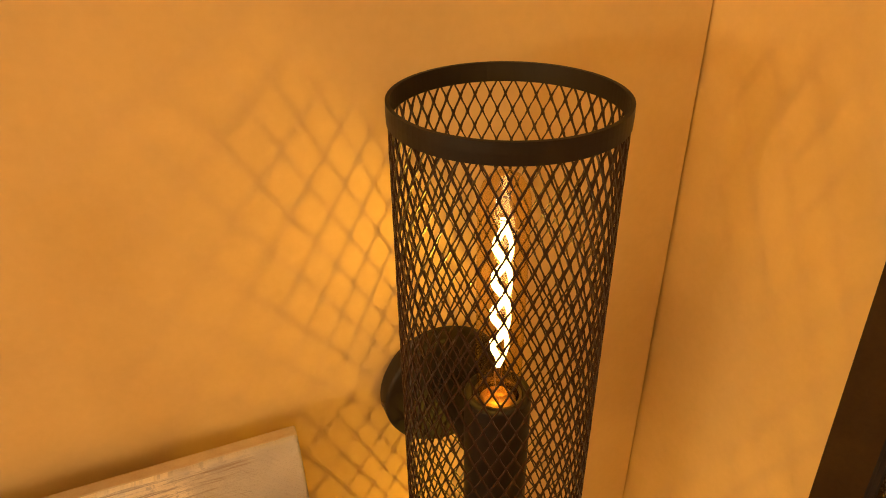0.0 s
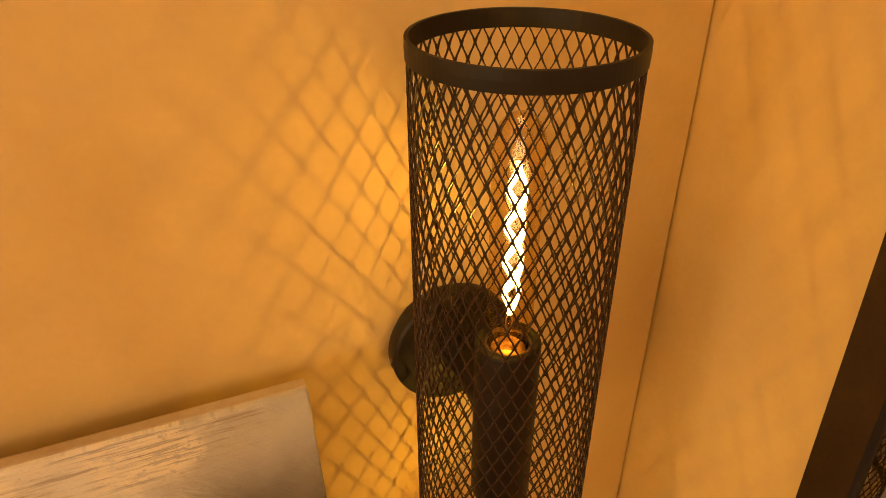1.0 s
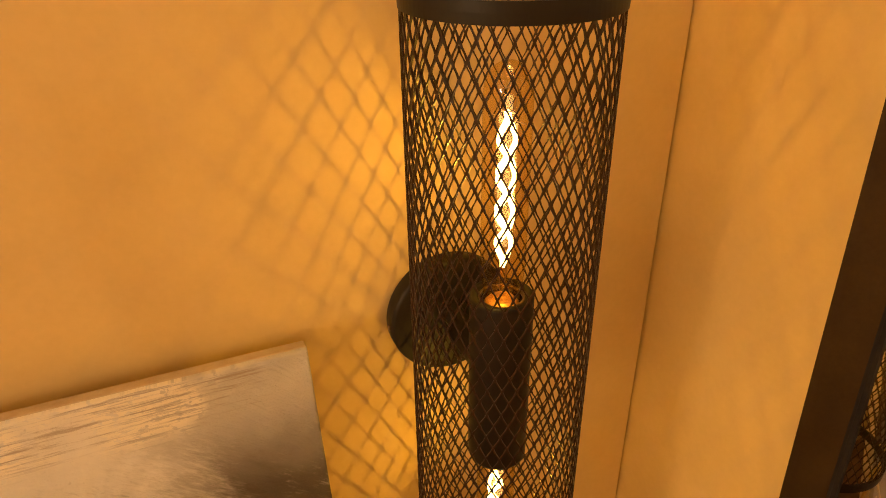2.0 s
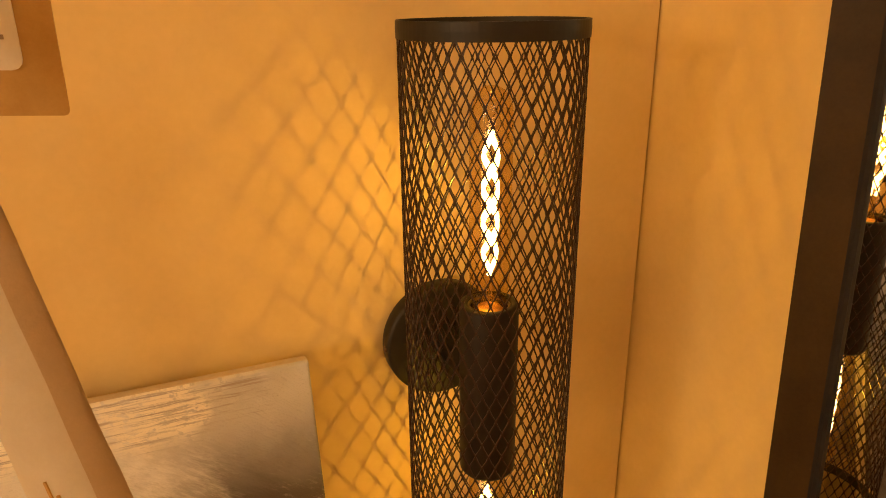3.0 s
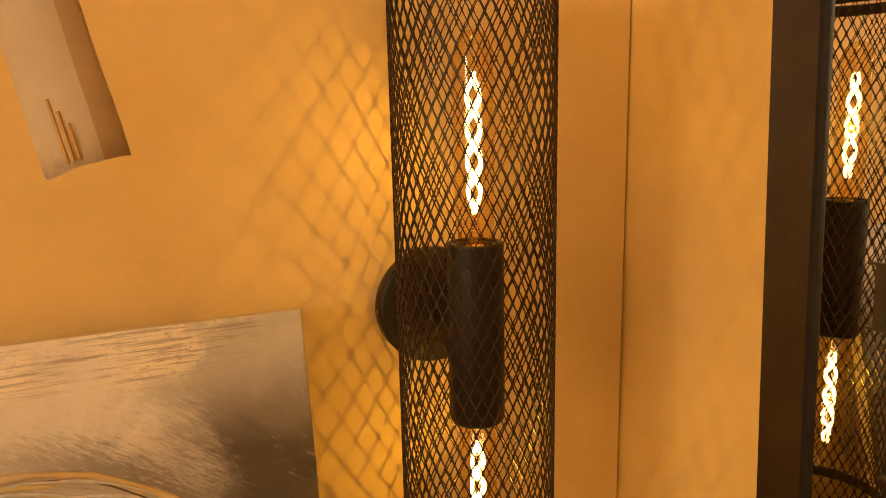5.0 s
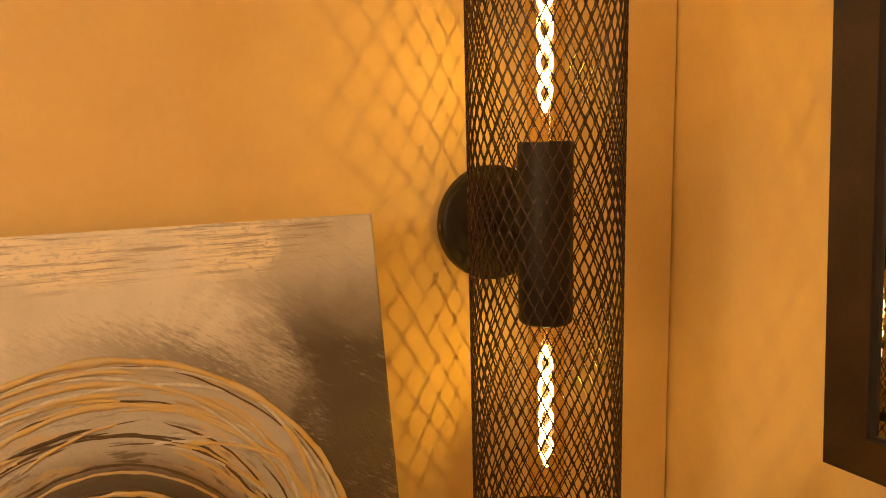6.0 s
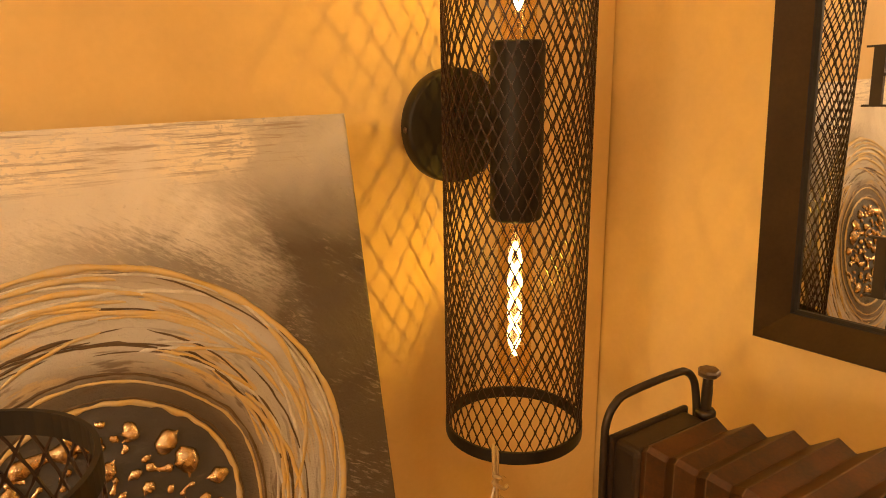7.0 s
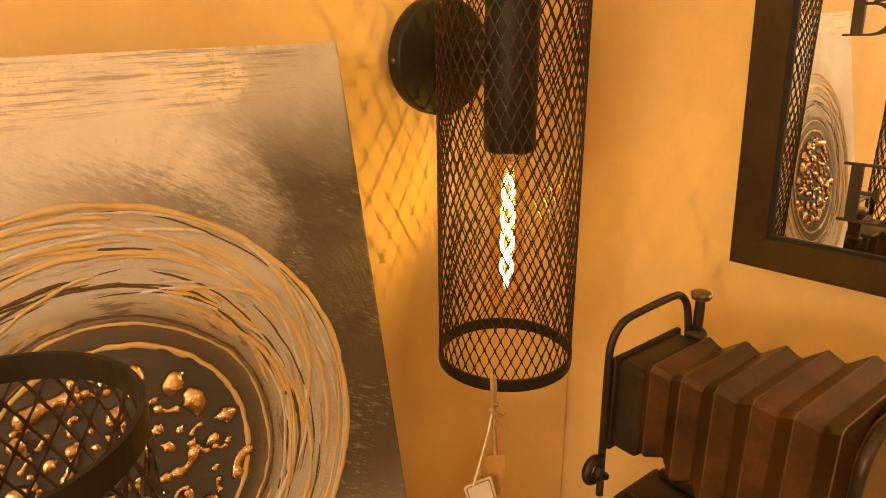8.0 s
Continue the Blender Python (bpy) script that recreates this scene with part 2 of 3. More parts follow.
def bulb(parent, z, s):
    """A long filament bulb standing at z; s is 1 when it points up and -1 when it points down."""
    h = lambda a: z + s * a
    glass = part("bulb_glass", lathe([(0.0115, h(-0.004)), (0.0125, h(0.010)), (0.0140, h(0.022)), (0.0148, h(0.034)), (0.0148, h(0.142)), (0.0142, h(0.149)), (0.0122, h(0.155)), (0.0088, h(0.1595)), (0.0045, h(0.162)), (0, h(0.1628))], 40), GLASS, parent, "clear amber tube glass", True)
    part("screw_cap", lathe([(0, h(-0.012)), (0.0125, h(-0.012)), (0.0128, h(-0.004)), (0.0118, h(0.001)), (0.0085, h(0.0045)), (0.0, h(0.005))], 32), BRASS, glass, "brass cap lit orange", True)
    part("glass_stem", lathe([(0.0075, h(0.004)), (0.0045, h(0.014)), (0.0030, h(0.024)), (0.0022, h(0.036)), (0.0028, h(0.040)), (0, h(0.042))], 20), STEM, glass, "", True)
    lo, hi, turns = 0.030, 0.133, 2.1
    for k in range(4):
        pts = []
        for i in range(61):
            f = i / 60
            a = 2 * math.pi * turns * f + math.pi * (k // 2) + 0.55 * (k % 2) + 0.6
            rr = 0.0052 * min(1.0, 0.35 + 4 * f, 0.35 + 4 * (1 - f))
            pts.append((rr * math.cos(a), rr * math.sin(a), h(lo + (hi - lo) * f)))
        part("filament", tube(pts, 0.0013, 6), HOT, glass, "white-hot filament strand", True)
    for k in range(2):
        a = 0.6 + math.pi * k
        pts = smooth_line([(0.003 * math.cos(a), 0.003 * math.sin(a), h(0.012)), (0.0048 * math.cos(a), 0.0048 * math.sin(a), h(0.026)), (0.0022 * math.cos(a), 0.0022 * math.sin(a), h(lo))])
        part("lead_wire", tube(pts, 0.0004, 5), WIRE, glass, "", True)
    spot = bpy.data.lights.new("filament_spark", "POINT")
    spot.energy, spot.color, spot.shadow_soft_size = SPARK, BULB_TINT, 0.0014
    ob = new("filament_spark", spot)
    ob.location = (0, 0, h(lo + (hi - lo) * 0.48))
    ob.parent = glass
    loop = [(0.0055 * math.cos(b), 0.002 * math.sin(b), h(0.140 + 0.0065 * math.sin(b))) for b in [2 * math.pi * i / 24 for i in range(25)]]
    part("top_loop", tube(smooth_line([(0, 0, h(hi)), (0.002, 0.001, h(0.130)), (0.0055, 0.0, h(0.137))], 5) + loop, 0.00035, 5), WIRE, glass, "", True)
    part("spring_wire", tube(smooth_line([(-0.011, 0.004, h(0.131)), (-0.004, -0.003, h(0.1335)), (0.004, 0.003, h(0.127)), (0.0112, -0.003, h(0.1245))], 6), 0.0003, 5), WIRE, glass, "", True)
    return glass


SHADE_R, SHADE_LO, SHADE_HI = 0.0605, 1.3092, 1.8436
lamp = thing("wall_lamp", (0, WALL_Y, 1.579), "black wire-mesh cylinder wall lamp with two lit filament bulbs", "wall lamp")


def under(ob, parent):
    ob.matrix_parent_inverse = Matrix.Translation(-Vector(parent.location))
    return ob


shade = under(part("shade", shade_mesh(SHADE_R, SHADE_LO + 0.009, SHADE_HI - 0.009, 42, 54, 0.00112, 0.0010), STEEL, lamp, "diamond expanded-metal shade"), lamp)
part("top_rim", rim_band(SHADE_R, SHADE_HI - 0.011, SHADE_HI), BLACK, shade, "flat black steel band")
part("bottom_rim", rim_band(SHADE_R, SHADE_LO, SHADE_LO + 0.011), BLACK, shade, "flat black steel band")
holder = under(part("socket", lathe([(0.0135, 1.512), (0.0135, 1.5045), (0.0180, 1.504), (0.0200, 1.5047), (0.0213, 1.5062), (0.0218, 1.5085), (0.0218, 1.646), (0.0212, 1.6476), (0.0195, 1.648), (0.0168, 1.6478), (0.0160, 1.640), (0.0135, 1.636), (0, 1.632)], 56), BLACK, lamp, "matt black double bulb holder", True), lamp)
under(part("socket_ring", lathe([(0.0140, 1.6440), (0.0158, 1.6440), (0.0158, 1.6462), (0.0140, 1.6462)], 40, closed=True), PEWTER, lamp, "", True), lamp)
bm = bmesh.new()
lathe([(0, 0.0), (0.0466, 0.0), (0.0466, 0.0070), (0.0514, 0.0072), (0.0521, 0.0085), (0.0521, 0.0200), (0.0514, 0.0222), (0.0491, 0.0238), (0.0, 0.0242)], 72, bm)
bmesh.ops.rotate(bm, verts=bm.verts, matrix=Matrix.Rotation(radians(90), 3, "X"))
bmesh.ops.translate(bm, verts=bm.verts, vec=(0, 0, -0.003))
plate = part("wall_plate", bm, BLACK, lamp, "round matt black wall plate", True)
bm = lathe([(0.0135, 0.02), (0.0135, 0.09)], 32)
bmesh.ops.rotate(bm, verts=bm.verts, matrix=Matrix.Rotation(radians(90), 3, "X"))
part("arm", bm, BLACK, lamp, "", True)
for a in (180, 0):
    bm = lathe([(0, 0), (0.0026, 0), (0.0026, 0.0010), (0.0018, 0.0016), (0, 0.0016)], 16)
    bmesh.ops.rotate(bm, verts=bm.verts, matrix=Matrix.Rotation(radians(90 if a == 0 else -90), 3, "Y"))
    bmesh.ops.translate(bm, verts=bm.verts, vec=(0.0519 * (1 if a == 0 else -1), -0.0165, -0.004))
    part("grub_screw", bm, PEWTER, lamp, "", True)
under(bulb(lamp, 1.640, 1), lamp)
under(bulb(lamp, 1.514, -1), lamp)


# ---- the painting ----
def canvas_material():
    """Paint on the canvas: rings round the disc, cloudy pale ground above, dark to the side, dry white brush strokes at the top."""
    m = bpy.data.materials.new("mixed media paint")
    m.use_nodes = True
    nt = m.node_tree
    p = nt.nodes["Principled BSDF"]
    L = nt.links.new

    def op(kind, a, b=None, c=None, clamp=False):
        n = nt.nodes.new("ShaderNodeMath")
        n.operation, n.use_clamp = kind, clamp
        for i, v in enumerate((a, b, c)):
            if v is None:
                continue
            if isinstance(v, (int, float)):
                n.inputs[i].default_value = v
            else:
                L(v, n.inputs[i])
        return n.outputs[0]

    def noise_of(vec, scale, detail=5.0, rough=0.6, dist=0.0):
        n = node(nt, "ShaderNodeTexNoise", Scale=scale, Detail=detail, Roughness=rough, Distortion=dist)
        L(vec, n.inputs["Vector"])
        return n.outputs["Fac"]

    def ramp(fac, stops):
        n = nt.nodes.new("ShaderNodeValToRGB")
        e = n.color_ramp.elements
        for i, (pos, col) in enumerate(stops):
            el = e[i] if i < 2 else e.new(pos)
            el.position, el.color = pos, (*col, 1)
        L(fac, n.inputs[0])
        return n.outputs[0]

    def mix(fac, a, b):
        n = nt.nodes.new("ShaderNodeMix")
        n.data_type = "RGBA"
        L(fac, n.inputs["Factor"]) if not isinstance(fac, float) else None
        for i, v in ((6, a), (7, b)):
            if isinstance(v, tuple):
                n.inputs[i].default_value = (*v, 1)
            else:
                L(v, n.inputs[i])
        return n.outputs[2]

    def step(v, lo, hi):
        n = nt.nodes.new("ShaderNodeMapRange")
        n.interpolation_type = "SMOOTHSTEP"
        n.inputs["From Min"].default_value, n.inputs["From Max"].default_value = lo, hi
        L(v, n.inputs["Value"])
        return n.outputs[0]

    def combine(x, y, z):
        n = nt.nodes.new("ShaderNodeCombineXYZ")
        for i, v in enumerate((x, y, z)):
            if isinstance(v, (int, float)):
                n.inputs[i].default_value = v
            else:
                L(v, n.inputs[i])
        return n.outputs[0]

    tc = nt.nodes.new("ShaderNodeTexCoord")
    sep = nt.nodes.new("ShaderNodeSeparateXYZ")
    L(tc.outputs["Object"], sep.inputs[0])
    u, v = sep.outputs[0], sep.outputs[1]
    obj = tc.outputs["Object"]
    r0 = op("SQRT", op("ADD", op("MULTIPLY", u, u), op("MULTIPLY", v, v)))
    wob = noise_of(obj, 14.0, 3.0)
    low_v = op("ADD", v, 0.006)
    side_u = op("SUBTRACT", u, 0.002)
    r_in = op("ADD", op("SQRT", op("ADD", op("MULTIPLY", side_u, side_u), op("MULTIPLY", low_v, low_v))), op("MULTIPLY", op("SUBTRACT", wob, 0.5), 0.010))
    r = op("ADD", r0, op("MULTIPLY", op("SUBTRACT", wob, 0.5), 0.012))
    ang = op("ARCTAN2", v, u)
    polar = combine(op("MULTIPLY", r, 85.0), op("MULTIPLY", ang, 1.7), 0.0)
    streak = noise_of(polar, 1.0, 6.0, 0.65, 0.4)
    polar2 = combine(op("MULTIPLY", r, 230.0), op("MULTIPLY", ang, 3.2), 3.0)
    fine = noise_of(polar2, 1.0, 4.0, 0.6, 0.2)
    cloud = noise_of(obj, 9.0, 5.0, 0.55, 0.6)
    grit = noise_of(obj, 260.0, 3.0)
    # the disc
    ringcol = ramp(r_in, [(0.0, (0.062, 0.060, 0.062)), (0.078, (0.070, 0.066, 0.066)), (0.084, (0.085, 0.070, 0.054)), (0.094, (0.105, 0.085, 0.064)),
                          (0.100, (0.17, 0.13, 0.09)), (0.109, (0.36, 0.32, 0.27)), (0.122, (0.52, 0.50, 0.47)), (0.158, (0.53, 0.51, 0.48)), (0.169, (0.42, 0.36, 0.29))])
    pale = mix(op("MULTIPLY", op("MULTIPLY", step(streak, 0.53, 0.63), 0.75), step(r_in, 0.098, 0.115)), ringcol, (0.64, 0.46, 0.20))
    dark = mix(op("MULTIPLY", op("MULTIPLY", step(fine, 0.54, 0.66), 0.8), op("MULTIPLY", step(r_in, 0.088, 0.098), op("SUBTRACT", 1.0, op("MULTIPLY", step(r_in, 0.102, 0.135), 0.55)))), pale, (0.10, 0.062, 0.032))
    disc = mix(op("MULTIPLY", step(cloud, 0.52, 0.78), op("MULTIPLY", step(r, 0.09, 0.12), 0.40)), dark, (0.27, 0.19, 0.115))
    # the ground round it
    tilt = op("ADD", u, op("MULTIPLY", op("SUBTRACT", cloud, 0.5), 0.20))
    low = step(op("ADD", v, op("MULTIPLY", op("SUBTRACT", cloud, 0.5), 0.12)), 0.245, 0.150)
    slant = combine(op("SUBTRACT", op("MULTIPLY", u, 62.0), op("MULTIPLY", v, 52.0)), op("ADD", op("MULTIPLY", v, 300.0), op("MULTIPLY", u, 210.0)), 1.0)
    dry = noise_of(slant, 1.0, 6.0, 0.72, 0.3)
    side = step(op("ADD", tilt, op("MULTIPLY", op("SUBTRACT", dry, 0.5), 0.10)), 0.035, 0.145)
    near = step(op("ADD", r0, op("MULTIPLY", op("SUBTRACT", dry, 0.5), 0.07)), 0.205, 0.172)
    shade_f = op("MAXIMUM", op("MULTIPLY", side, op("ADD", op("MULTIPLY", low, 0.78), 0.22)), op("MULTIPLY", near, op("ADD", op("MULTIPLY", step(u, -0.06, 0.10), 0.62), 0.18)))
    base = step(v, -0.235, -0.05)
    shade_f = op("MULTIPLY", shade_f, op("ADD", op("MULTIPLY", base, 0.7), 0.3))
    ground = mix(step(cloud, 0.3, 0.7), (0.84, 0.80, 0.75), (0.64, 0.60, 0.55))
    ground = mix(shade_f, ground, (0.092, 0.072, 0.052))
    # slanting dry strokes in the dark part
    patch = noise_of(obj, 16.0, 2.0)
    ground = mix(op("MULTIPLY", op("MULTIPLY", step(dry, 0.52, 0.64), step(patch, 0.46, 0.62)), 0.34), ground, (0.62, 0.56, 0.47))
    # white dry brush along the top edge
    brush = noise_of(combine(op("MULTIPLY", u, 16.0), op("MULTIPLY", v, 330.0), 7.0), 1.0, 6.0, 0.75, 0.25)
    skip = noise_of(combine(op("MULTIPLY", u, 150.0), op("MULTIPLY", v, 240.0), 2.0), 1.0, 3.0)
    zone = op("MULTIPLY", step(op("ADD", v, op("MULTIPLY", op("SUBTRACT", patch, 0.5), 0.03)), 0.212, 0.232), step(u, 0.182, 0.166))
    ground = mix(op("MULTIPLY", zone, op("MULTIPLY", op("MULTIPLY", step(brush, 0.42, 0.52), step(patch, 0.36, 0.54)), step(skip, 0.38, 0.46))), ground, (0.90, 0.82, 0.68))
    ground = mix(op("MULTIPLY", zone, op("MULTIPLY", step(brush, 0.50, 0.36), 0.7)), ground, (0.34, 0.25, 0.18))
    inside = step(r, 0.1705, 0.1675)
    colour = mix(inside, ground, disc)
    colour = mix(op("MULTIPLY", step(grit, 0.62, 0.8), 0.25), colour, (0.13, 0.08, 0.05))
    L(colour, p.inputs["Base Color"])
    L(op("ADD", op("MULTIPLY", op("SUBTRACT", 1.0, step(r, 0.075, 0.13)), -0.08), op("ADD", 0.42, op("MULTIPLY", cloud, 0.14))), p.inputs["Roughness"])
    bp = node(nt, "ShaderNodeBump", Strength=0.9, Distance=0.0028)
    hh = op("ADD", op("MULTIPLY", op("ADD", op("MULTIPLY", streak, 0.6), op("MULTIPLY", fine, 0.3)), step(r, 0.100, 0.125)), op("MULTIPLY", op("ADD", brush, dry), 0.28))
    L(op("ADD", op("MULTIPLY", hh, 1.0), op("MULTIPLY", grit, 0.30)), bp.inputs["Height"])
    L(bp.outputs[0], p.inputs["Normal"])
    return m


CANVAS = canvas_material()
HALF_W, HALF_H, DEPTH = 0.2085, 0.259, 0.0169
UP = Vector((0, 0.1961, 0.9806))
OUT = Vector((0, -0.9806, 0.1961))
centre = Vector((-0.3318, 0.0631, 1.5944)) - UP * HALF_H
FACE = Matrix((( 1, UP.x, OUT.x, centre.x), (0, UP.y, OUT.y, centre.y), (0, UP.z, OUT.z, centre.z), (0, 0, 0, 1)))
painting = thing("painting", (0, 0, 0), "textured abstract canvas with gilded rings and drops, leaning at the wall", "painting")
painting.matrix_basis = FACE


def relief(u, v):
    """Height of the paste on the canvas."""
    r, a = math.hypot(u, v), math.atan2(v, u)
    h = 0.0004 * noise.noise((u * 40, v * 40, 0.5)) + 0.00025 * noise.noise((u * 160, v * 160, 4))
    if 0.085 < r < 0.168:
        k = min(1, (r - 0.085) / 0.02, (0.168 - r) / 0.006)
        h += k * (0.0012 + 0.0010 * noise.noise((r * 110, math.cos(a) * 2.2, math.sin(a) * 2.2)) + 0.0004 * noise.noise((r * 420, math.cos(a) * 5, math.sin(a) * 5)))
    if r < 0.08:
        h -= 0.001 * min(1, (0.08 - r) / 0.01)
    if v > 0.2:
        h += 0.0005 * max(0, noise.noise((u * 12, v * 260, 9)))
    return h


NX, NY = 210, 260
gv, gf = [], []
for j in range(NY + 1):
    for i in range(NX + 1):
        uu, vv = HALF_W * (2 * i / NX - 1), HALF_H * (2 * j / NY - 1)
        gv.append((uu, vv, relief(uu, vv)))
for j in range(NY):
    for i in range(NX):
        o = j * (NX + 1) + i
        gf.append((o, o + 1, o + NX + 2, o + NX + 1))
edge = [i for i in range(NX + 1)] + [j * (NX + 1) + NX for j in range(1, NY + 1)] + [NY * (NX + 1) + i for i in range(NX - 1, -1, -1)] + [j * (NX + 1) for j in range(NY - 1, 0, -1)]
skirt = len(gv)
gv += [(gv[i][0], gv[i][1], -0.006) for i in edge]
gf += [(edge[k], skirt + k, skirt + (k + 1) % len(edge), edge[(k + 1) % len(edge)]) for k in range(len(edge))]
me = bpy.data.meshes.new("canvas")
me.from_pydata(gv, [], gf)
me.polygons.foreach_set("use_smooth", [True] * len(gf))
me.materials.append(CANVAS)
canvas = new("canvas", me)
canvas.parent = painting
bm = box(-HALF_W - 0.0006, HALF_W + 0.0006, -HALF_H - 0.0006, HALF_H + 0.0006, -DEPTH, -0.0045, 0.0012, 2)
part("stretcher_edge", bm, EDGE, painting, "pale primed canvas edge")

rng = random.Random(11)


def strand(r0, a0, a1, drift, size, material, name, wob=0.004, seed=0.0, low=0.0):
    n = max(10, int(abs(a1 - a0) * 22))
    pts, rad = [], []
    for i in range(n + 1):
        f = i / n
        a = a0 + (a1 - a0) * f
        r = r0 + drift * f + wob * noise.noise((a * 1.6, seed, 0.0)) + 0.0010 * noise.noise((a * 9, seed, 3.0))
        u, v = r * math.cos(a) + low / 3, r * math.sin(a) - low
        pts.append((u, v, relief(u, v) + 0.0002))
        taper = min(1.0, 0.3 + 9 * f, 0.3 + 9 * (1 - f))
        rad.append(size * taper * (1.0 + 0.75 * noise.noise((a * 6, seed, 7.0)) + 0.45 * noise.noise((a * 26, seed, 1.0))))
    return part(name, tube(pts, rad, 7, flat=0.7, up=(0, 0, 1)), material, painting, "", True)


strand(0.1680, -math.pi, math.pi, 0.0, 0.0024, OCHRE, "outer_ring", 0.0022, 1.0)
strand(0.1652, -0.6, 2.6, -0.001, 0.0010, STONE, "outer_ring", 0.002, 2.0)
strand(0.0836, -math.pi, math.pi, 0.0, 0.0019, OCHRE, "inner_ring", 0.0016, 3.0, 0.006)
strand(0.0868, -2.2, 2.9, 0.0, 0.0009, UMBER, "inner_ring", 0.0016, 3.4, 0.006)
strand(0.0985, -math.pi, math.pi, 0.0, 0.0011, OCHRE, "inner_ring", 0.0030, 3.7, 0.006)
strand(0.1010, -0.9, 2.4, 0.003, 0.0010, UMBER, "umber_strand", 0.0035, 3.9, 0.006)
strand(0.1585, 2.3, 0.1, -0.016, 0.0020, OCHRE, "gilded_strand", 0.002, 4.0)
strand(0.1500, 2.2, 1.35, -0.004, 0.0019, OCHRE, "gilded_strand", 0.003, 5.0)
strand(0.1340, 2.4, 0.75, 0.006, 0.0019, OCHRE, "gilded_strand", 0.003, 6.0)
for k in range(66):
    r0 = rng.uniform(0.118, 0.162)
    a0 = rng.uniform(-math.pi, math.pi)
    span = rng.uniform(0.4, 1.5)
    m = OCHRE if rng.random() < 0.72 else STONE
    drift = rng.uniform(-0.030, 0.030)
    drift = max(0.112 - r0, min(0.163 - r0, drift))
    strand(r0, a0, a0 + span, drift, rng.uniform(0.0008, 0.0019), m, "gilded_strand" if m is OCHRE else "paste_strand", 0.006, 10.0 + k)
for k in range(30):
    a0 = rng.uniform(-math.pi, math.pi)
    m = UMBER if k % 3 else OCHRE
    strand(rng.uniform(0.108, 0.122), a0, a0 + rng.uniform(0.5, 1.4), rng.uniform(-0.004, 0.010), rng.uniform(0.0006, 0.0012), m, "umber_strand" if m is UMBER else "gilded_strand", 0.005, 120.0 + k)
# thin umber lines: brown wash, and shade beside the ridges put in as colour
for k in range(26):
    a0 = rng.uniform(-math.pi, math.pi)
    strand(rng.uniform(0.112, 0.166), a0, a0 + rng.uniform(0.3, 1.1), rng.uniform(-0.008, 0.004), rng.uniform(0.0004, 0.0009), UMBER, "umber_strand", 0.004, 160.0 + k)


def drop(u, v, a, size, bend, kind):
    """A raised gilded drop of paste, bent like a comma."""
    n = 12
    pts, rad = [], []
    length = size * (2.1 if kind else 1.2)
    x, y, d = u - math.cos(a) * length / 2, v - math.sin(a) * length / 2, a
    for i in range(n + 1):
        f = i / n
        pts.append((x, y, 0.0004))
        body = math.sin(math.pi * min(1, f * 1.02 + 0.06)) ** 0.55 if not kind else (0.45 + 0.55 * math.cos(math.pi * f) ** 2) * min(1, 4 * f + 0.35, 4 * (1 - f) + 0.35)
        rad.append(size * 0.46 * max(0.12, body) * (1 + 0.38 * noise.noise((u * 90 + f * 4, v * 90, 1))))
        x, y, d = x + math.cos(d) * length / n, y + math.sin(d) * length / n, d + bend / n
    return part("gold_drop", tube(pts, rad, 12, flat=0.75, up=(0, 0, 1)), GOLD, painting, "", True)


placed = []
tries = 0
while len(placed) < 84 and tries < 4000:
    tries += 1
    a, rr = rng.uniform(0, 2 * math.pi), 0.072 * math.sqrt(rng.random())
    u, v = rr * math.cos(a) + 0.002, rr * math.sin(a) - 0.006
    size = rng.choice((0.006, 0.009, 0.013, 0.016, 0.019))
    if all(math.hypot(u - x, v - y) > 0.66 * (size + s) for x, y, s in placed):
        placed.append((u, v, size))
        drop(u, v, rng.uniform(0, 2 * math.pi), size, rng.uniform(-2.6, 2.6), rng.random() < 0.45)


# ---- the mirror on the side wall ----
LEAN_IN, CROOKED = 0.005, 0.0364
MZ0, MZ1, MY0, MY1 = 1.3865, 2.05, -0.0998, -0.425
mirror = thing("mirror", (0, 0, 0), "rectangular wall mirror in a dark wooden frame with black letters", "mirror")


def leaned(bm):
    for v in bm.verts:
        y, z = v.co.y, v.co.z
        v.co.y, v.co.z = y + CROOKED * (z - MZ0), z - CROOKED * (y - MY0)
        v.co.x += 0.1961 - LEAN_IN * (v.co.z - MZ0) - TURN_IN * (v.co.y - MY0)
    return bm


def frame_bar(corners_out, corners_in, profile):
    """A mitred bar between two corners: profile gives (how far in, depth)."""
    bm = bmesh.new()
    ends = []
    for (yo, zo), (yi, zi) in zip(corners_out, corners_in):
        ends.append([bm.verts.new((d, yo + (yi - yo) * f, zo + (zi - zo) * f)) for f, d in profile])
    n = len(profile)
    for i in range(n):
        j = (i + 1) % n
        bm.faces.new((ends[0][i], ends[0][j], ends[1][j], ends[1][i])).material_index = 1 if 4 <= i <= 6 else 0
    bm.faces.new(ends[0][::-1])
    bm.faces.new(ends[1])
    bmesh.ops.recalc_face_normals(bm, faces=bm.faces)
    return leaned(bm)


